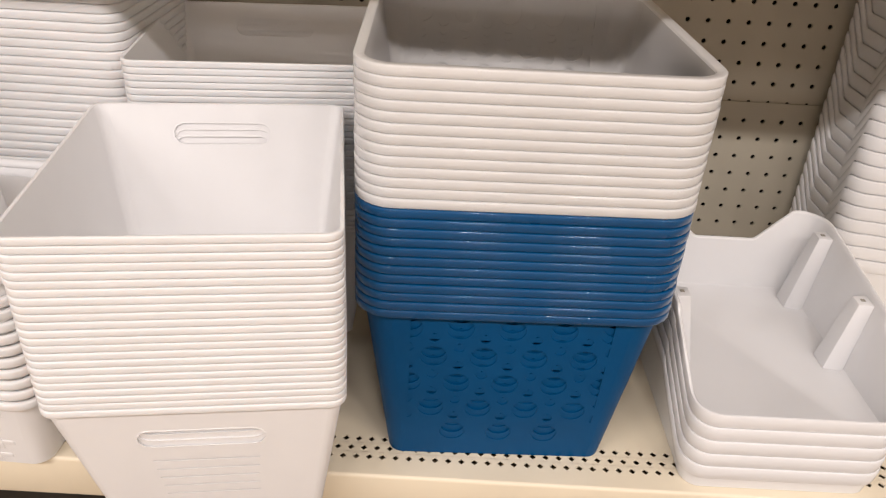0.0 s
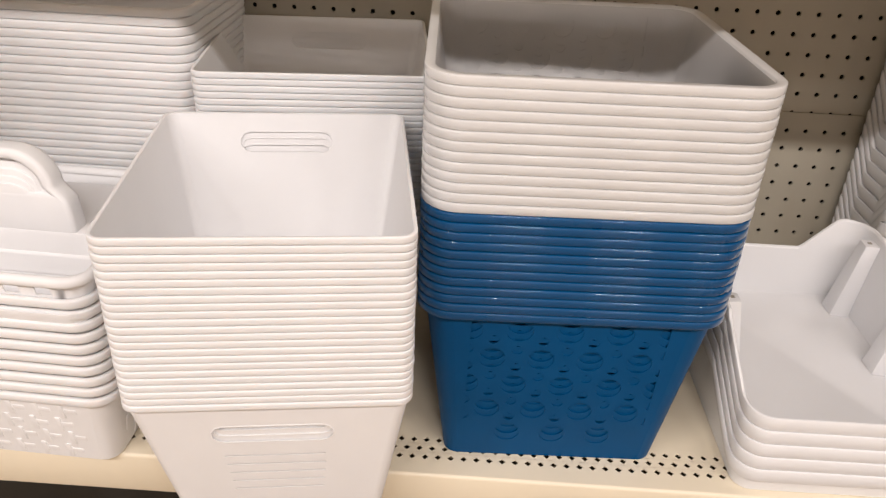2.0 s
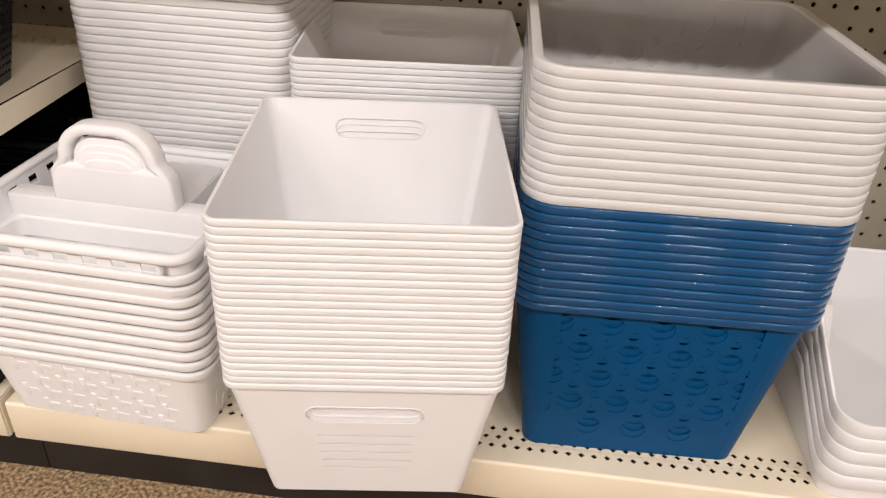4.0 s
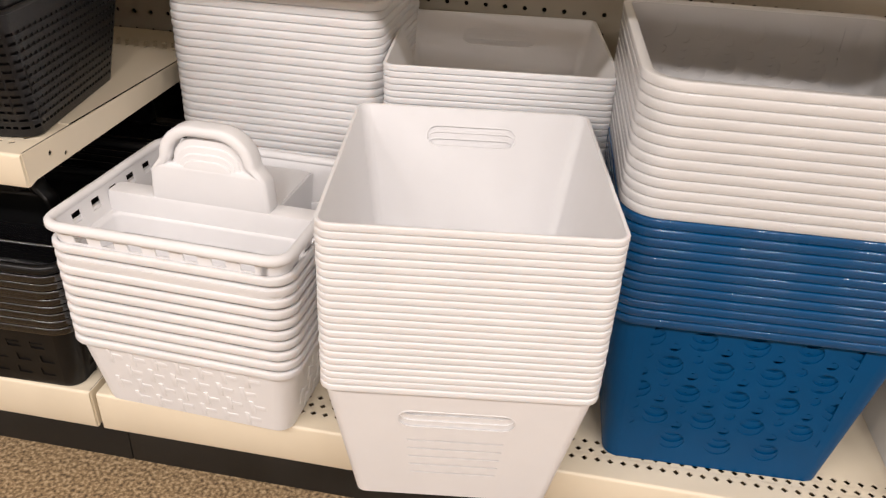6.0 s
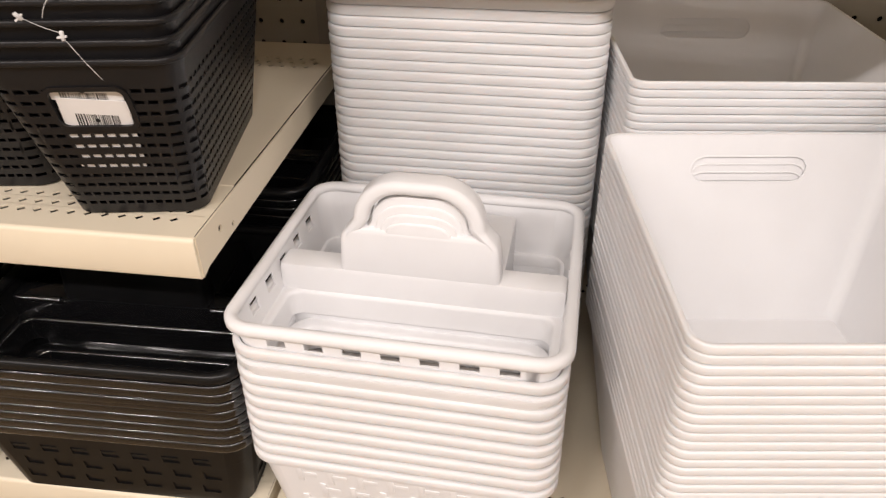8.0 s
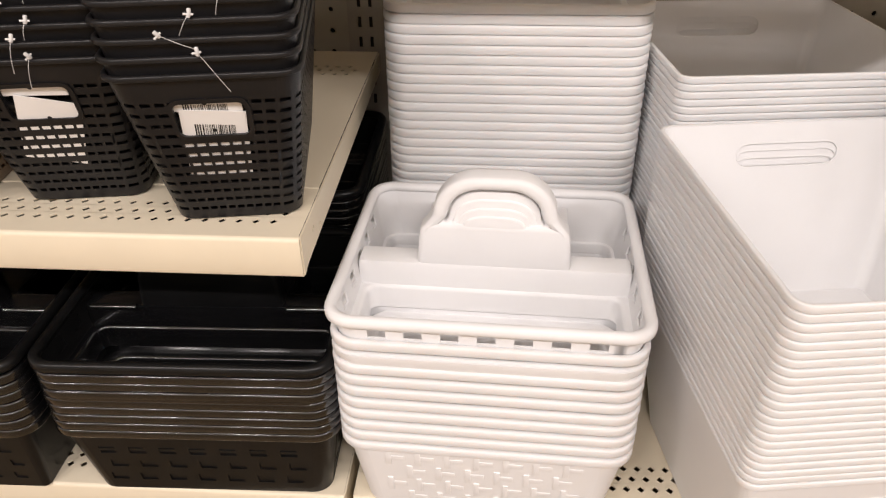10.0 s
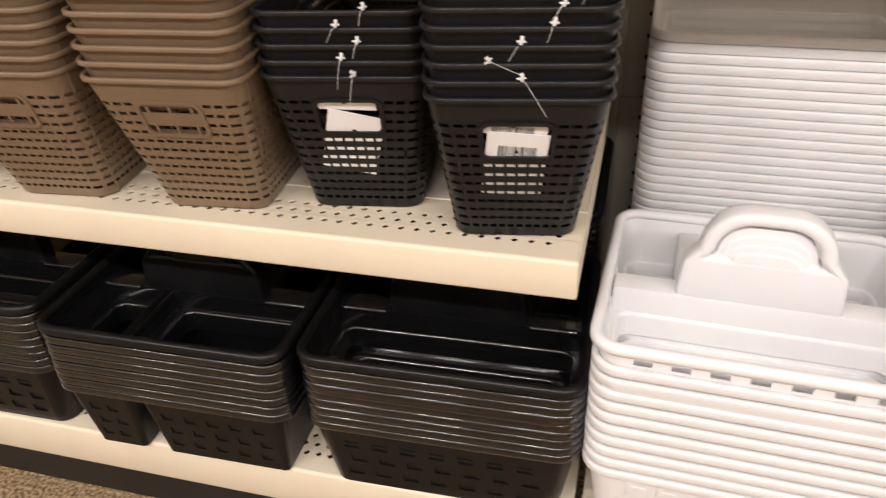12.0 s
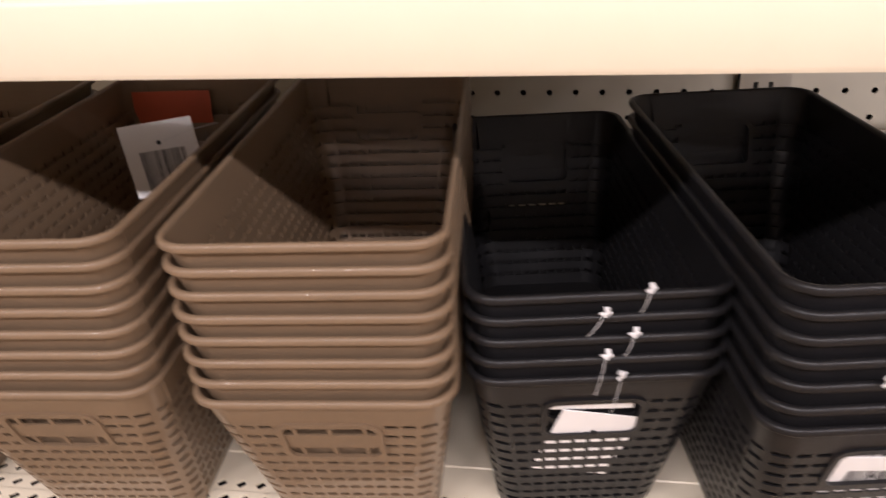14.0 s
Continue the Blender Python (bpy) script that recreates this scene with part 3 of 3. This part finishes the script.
def caddy(mat, twin=False):
    """Bin with a tall carrying handle on a cross ledge, that parts it into a trough and two cups."""
    w1, d1, h = 0.326, 0.289, 0.118
    w0, d0 = w1 - 0.036, d1 - 0.036
    loops = []
    for k in range(7):
        u = (k - 3) * 0.0375
        loops.append([(u - 0.0095, h - 0.0245), (u + 0.0095, h - 0.0245), (u + 0.0095, h - 0.012), (u - 0.0095, h - 0.012)])
    side = []
    for k in range(5):
        u = (k - 2) * 0.042
        side.append([(u - 0.009, h - 0.03), (u + 0.009, h - 0.03), (u + 0.009, h - 0.014), (u - 0.009, h - 0.014)])
    s = tub(Shape(), w0, d0, w1, d1, h, 0.022, 0.026, 0.002, {0: loops, 1: side, 3: side})
    ob = part("caddy", s, mat, angle=40)
    part("rim", rim_ring(Shape(), w1, d1, 0.026, h, [(-0.006, -0.004), (-0.006, 0.0015), (-0.002, 0.0045), (0.003, 0.0045), (0.0065, 0.001), (0.0065, -0.006), (0.003, -0.0095), (0.0, -0.009)]), mat, ob, angle=60)
    led = Shape().box(-w1 / 2 + 0.006, w1 / 2 - 0.006, -0.018, 0.016, 0.01, h - 0.012)
    part("ledge", led, BLACK_RIM if mat is BLACK else mat, ob, bevel=0.006)
    walls = Shape().box(-0.088, -0.084, 0.014, d1 / 2 - 0.01, 0.008, h - 0.018)
    part("cup_wall", walls, mat, ob)
    walls = Shape().box(0.084, 0.088, 0.014, d1 / 2 - 0.01, 0.008, h - 0.018)
    part("cup_wall", walls, mat, ob)
    bench = Shape().box(-0.0865, 0.0865, 0.010, d1 / 2 - 0.012, h - 0.022, h - 0.0155)
    part("cup_cover", bench, mat, ob)

    roll = [(-0.005 * math.sin(t), -0.005 + 0.005 * math.cos(t)) for t in (radians(18 * k) for k in range(6))]
    inset = roll + [(-0.006, -0.030), (0.002, -0.030)]
    polished = BLACK_RIM if mat is BLACK else mat
    # polished bars added along the black ledge's edge to give it a glint
    if mat is BLACK:
        for sx in (-1, 1):
            part("ledge_edge", Shape().tube([(sx * 0.092, -0.0175, h - 0.0155), (sx * 0.148, -0.0175, h - 0.0155)], 0.0042, 14), polished, ob)
    if twin:
        for mid, w in ((-0.106, 0.060), (0.053, 0.172)):
            cup = rim_ring(Shape(), w, d1 * 0.40, 0.018, 0.076, [(0.010, -0.004), (0.010, 0.0)] + inset)
            part("cup_step", cup, polished, ob, angle=50).location = (mid, -0.077, 0)
        part("bridge", Shape().box(-0.068, -0.040, -d1 / 2 + 0.006, -0.016, 0.01, 0.078), mat, ob, bevel=0.004)
    else:
        for w, d, z in ((w1 - 0.026, d1 * 0.42, 0.074), (w1 - 0.058, d1 * 0.34, 0.034)):
            step = rim_ring(Shape(), w, d, 0.018, z, [(0.012, -0.004), (0.012, 0.0)] + inset)
            part("trough_step", step, polished, ob, angle=50).location = (0, -0.077, 0)

    def arch(half, top, base, n=14):
        pts = [(-half, base)]
        r = min(half * 0.62, top - base)
        for k in range(n + 1):
            a = radians(180 - 90 * k / n)
            pts.append((-half * 0.86 + r + r * math.cos(a), top - r + r * math.sin(a)))
        for k in range(n + 1):
            a = radians(90 - 90 * k / n)
            pts.append((half * 0.86 - r + r * math.cos(a), top - r + r * math.sin(a)))
        return pts + [(half, base)]

    outer = arch(0.080, h + 0.098, h - 0.014)
    outer = [(-0.088, h - 0.02)] + [(-0.084, h + 0.03)] + outer[1:-1] + [(0.084, h + 0.03)] + [(0.088, h - 0.02)]
    inner = [(u * 0.76, h + 0.040 + (z - h - 0.036) * 0.70) for u, z in arch(0.080, h + 0.098, h + 0.036)]
    flat, faces = filled(outer, [inner])
    g = Shape().sheet(flat, faces, lambda p, o: Vector((p[0], -0.0165 + o, p[1])), 0.030)
    part("handle", g, mat, ob, bevel=0.006, angle=60)
    # nested handle inside the opening
    for wide, tall, dep in ((0.74, 0.66, 0.0), (0.66, 0.52, -0.0025), (0.58, 0.38, -0.005), (0.50, 0.25, -0.0075)):
        pts = [(u * wide, h + 0.034 + (z - h - 0.030) * tall) for u, z in arch(0.080, h + 0.098, h + 0.030)]
        flat, faces = filled(pts, [])
        part("inner_handle", Shape().sheet(flat, faces, lambda p, o, dep=dep: Vector((p[0], -0.008 + dep + o, p[1])), 0.014), mat, ob, bevel=0.002, angle=60)
    return ob


def twin_caddy():
    """Black tub in a narrow and a wide cup with a bridge between them."""
    w1, d1, h = 0.335, 0.285, 0.122
    ob = None
    for mid, w, n in ((-0.108, 0.104, 2), (0.054, 0.212, 5)):
        cut = []
        for row in range(3):
            for k in range(n):
                u, z = (k - (n - 1) / 2) * (0.033 if n > 2 else 0.026) + (0.003 if row % 2 else -0.003), 0.024 + row * 0.027
                cut.append([(u - 0.0075, z - 0.006), (u + 0.0075, z - 0.006), (u + 0.0075, z + 0.006), (u - 0.0075, z + 0.006)])
        cup = tub(Shape(), w - 0.030, d1 - 0.040, w, d1 - 0.004, h - 0.001, 0.008, 0.014, 0.0016, {0: cut})
        cup.v = [(x + mid, y, z) for x, y, z in cup.v]
        if ob is None:
            ob = part("twin_tub", cup, BLACK, angle=40)
        else:
            part("cup", cup, BLACK, ob, angle=40)
    part("bridge", Shape().box(-0.062, -0.046, -d1 / 2 + 0.006, d1 / 2 - 0.006, h - 0.016, h - 0.003), BLACK, ob, bevel=0.004)
    part("rim", rim_ring(Shape(), w1, d1, 0.026, h, lip(0.003, 0.005, 0.0105, 0.0015, 0.0030)), BLACK_RIM, ob, angle=50)
    return ob


# ---------------------------------------------------------------- right bay
proto = white_bin()
stack(proto, 23, -0.126, 0.852, DECK + 0.001, 8.0, 0.00924, "square white plastic storage bin nested in a stack", "storage bin", "front stack of white bins")
proto.scale = (1.04, 0.95, 1.0)
stack(proto, 28, -0.136, 1.212, DECK + 0.001, 6.5, 0.00924, "square white plastic storage bin stacked against the pegboard", "storage bin", "rear stack of white bins")
discard(proto)

proto = woven_bin(WHITE)
stack(proto, 10, -0.486, 0.917, DECK + 0.001, -2.5, 0.0164, "white woven-pattern plastic bin nested under a caddy", "bin", "white woven bins under the caddy")
stack(proto, 33, -0.464, 1.248, DECK + 0.001, -0.5, 0.01255, "white rounded plastic bin in a tall nested stack", "bin", "tall stack of white bins")
discard(proto)

c = caddy(WHITE)
c.matrix_basis = pose(-0.486, 0.917, 0.322, 0, 0, -2.5)
tagged(c, "white plastic caddy with a carrying handle on top of stacked bins", "caddy")

proto = dotted_basket(BLUE, BLUE_RIM, 0.0026)
stack(proto, 12, 0.227, 1.0, DECK + 0.001, 2.0, 0.0118, "glossy blue plastic basket with round holes, nested in a stack", "basket", "blue baskets")
discard(proto)
proto = dotted_basket(CLEAR, CLEAR_RIM, 0.0016)
stack(proto, 13, 0.227, 1.0, DECK + 0.001 + 12 * 0.0118, 2.0, 0.0118, "frosted clear plastic basket nested on blue baskets", "basket", "clear baskets")
discard(proto)

proto = tray()
stack(proto, 5, 0.604, 0.992, DECK + 0.001, 0.5, 0.0222, "glossy white plastic stacking tray with a low front", "tray", "short stack of white trays")
proto.scale = (0.70, 1.0, 1.0)
stack(proto, 24, 0.990, 1.298, DECK + 0.001, 90.0, 0.0235, "white plastic stacking tray in a tall stack", "tray", "tall stack of white trays")
discard(proto)

# ---------------------------------------------------------------- left bay, base shelf
proto = woven_bin(BLACK, True, w1=0.332, d1=0.285)
stack(proto, 8, -0.832, 0.927, DECK + 0.001, 1.5, 0.0122, "glossy black woven-pattern plastic bin in a stack", "bin", "black woven bins")
stack(proto, 12, -0.842, 1.236, DECK + 0.001, 0.0, 0.0122, "glossy black plastic bin stacked behind others", "bin", "rear black bins")
stack(proto, 8, -1.545, 0.93, DECK + 0.001, 1.0, 0.0122, "glossy black woven-pattern plastic bin beside twin tubs", "bin", "black woven bins")
discard(proto)
proto = twin_caddy()
stack(proto, 7, -1.187, 0.915, DECK + 0.001, 1.0, 0.0132, "black plastic twin-cup tub nested in a stack", "tub", "black twin tubs")
discard(proto)

for twin, x, y, z, turn in ((False, -0.832, 0.927, 0.2445, 1.5), (False, -0.842, 1.236, 0.2935, 0.0), (False, -1.545, 0.93, 0.2445, 1.0), (True, -1.187, 0.915, 0.2395, 1.0)):
    c = caddy(BLACK, twin)
    c.matrix_basis = pose(x, y, z, 0, 0, turn) @ Matrix.Diagonal((1.02, 0.99, 1.0, 1.0))
    tagged(c, "glossy black plastic caddy with a handle on top of stacked bins", "caddy", "black caddies")

# ---------------------------------------------------------------- left bay, upper shelf
proto = mesh_basket(BLACK_MATT, 0.166, 0.37, 0.170, 10, 22, 0.115, 0.040)
right_black = stack(proto, 7, -0.769, 0.965, SHELF + 0.0022, 9.5, 0.0156, "matt black slim plastic basket with slotted sides", "basket", "black slim baskets")
left_black = stack(proto, 5, -0.943, 0.996, SHELF + 0.0022, 9.0, 0.0154, "matt black slim plastic basket with slotted sides", "basket", "black slim baskets")
discard(proto)
proto = mesh_basket(BROWN, 0.168, 0.40, 0.172, 10, 22, 0.13, 0.045, True)
for x, y in ((-1.106, 0.968), (-1.305, 0.96), (-1.51, 0.955)):
    stack(proto, 8, x, y, SHELF + 0.0022, 5.0, 0.0158, "taupe brown slim plastic basket with slotted sides", "basket", "brown slim baskets")
discard(proto)


# ---------------------------------------------------------------- hang tags and plastic fasteners
def hang_tag(m, w, h, bars, label):
    card = part("hang_tag", Shape().box(-w / 2, w / 2, -0.0004, 0.0004, -h / 2, h / 2), TAG)
    card.matrix_basis = m
    tagged(card, label, "tag", "basket hang tags")
    if bars:
        rnd = random.Random(5)
        x = -w * 0.30
        while x < w * 0.32:
            bw = rnd.choice((0.0005, 0.0008, 0.0012))
            part("bar", Shape().box(x, x + bw, -0.0007, -0.00045, *((0.008, 0.024) if h > 0.07 else (-h * 0.42, h * 0.12))), INK, card)
            x += bw + rnd.choice((0.0006, 0.0009, 0.0014))
    part("eyelet", Shape().add(*disc(0.0022, -0.0007, h * 0.22)), INK, card)
    return card


def disc(r, y, z, n=10):
    return [(r * math.cos(2 * math.pi * k / n), y, z + r * math.sin(2 * math.pi * k / n)) for k in range(n)], [tuple(range(n))]


def fastener(base, u, z, y, lean, length, seed):
    """A small moulded knot with its thread, hung over a basket rim."""
    rnd = random.Random(seed)
    knot = Shape()
    knot.tube([(0, 0, -0.0015), (0.0006, -0.001, 0.001), (0.0002, -0.0008, 0.0035), (0, 0, 0.0048)], 0.0018, 7)
    knot.tube([(-0.004, -0.0008, 0.0002), (0, -0.0014, 0.0008), (0.0036, -0.0006, 0.0012)], 0.0010, 6)
    ob = part("tag_fastener", knot, FASTENER, angle=60)
    tagged(ob, "white plastic tag fastener looped on a basket rim", "fastener", "tag fasteners")
    ob.matrix_basis = base @ pose(u, y, z, rnd.uniform(-15, 15), rnd.uniform(-35, 35), rnd.uniform(-30, 30))
    inv = ob.matrix_basis.inverted() @ base
    pts = [inv @ Vector((u + lean * k / 6, y - 0.003 * math.sin(k / 6 * math.pi), z - length * (k / 6) ** 1.2)) for k in range(7)]
    part("thread", Shape().tube(pts, 0.00028, 5), FASTENER, ob)
    return ob


for made, offs, deep in ((right_black, (0.055, 0.035, 0.028, 0.001, -0.026, 0.003), 0.185), (left_black, (0.027, 0.0, 0.018, 0.002, 0.013), 0.185)):
    for k, u in enumerate(offs):
        b = made[len(made) - 1 - k].matrix_basis
        low = k >= len(offs) - 2
        lean, length = (-0.010 if k % 2 else -0.005, 0.016)
        if low:
            lean, length = {0: (0.027, 0.012), 1: (0.022, 0.034)}[k - len(offs) + 2] if made is right_black else (-0.006, 0.030)
        fastener(b, u, 0.1745, -deep - 0.0055, lean, length, 11 + k)
    front = made[0].matrix_basis
    tilt = 18.7
    hang_tag(front @ pose(-0.002, -0.1570, 0.094 if made is right_black else 0.090, tilt) @ pose(0, 0, 0, 0, 5 if made is right_black else 14, 0), 0.058, 0.080, made is right_black, "white card price tag showing through a basket handle hole")
    hang_tag(front @ pose(-0.004, -0.1700, 0.137, tilt) @ pose(0, 0, 0, 0, 2, 0), 0.064, 0.013, made is right_black, "white card price tag tucked behind another tag")

# tag and orange label at the back of a brown basket
card = hang_tag(pose(-1.293, 1.000, 0.770, -6, -8, 4), 0.070, 0.066, True, "white barcode tag hanging inside a brown basket")
inv = card.matrix_basis.inverted()
part("thread", Shape().tube([inv @ Vector(p) for p in ((-1.288, 0.998, 0.787), (-1.262, 0.998, 0.797), (-1.236, 1.0, 0.803))], 0.00025, 4), FASTENER, card)
note = part("orange_label", Shape().box(-0.042, 0.042, -0.0005, 0.0005, -0.017, 0.017), ORANGE)
note.matrix_basis = pose(-1.352, 1.138, 0.776, -8, 0, 5)
tagged(note, "orange paper label at the back of a brown basket", "label")
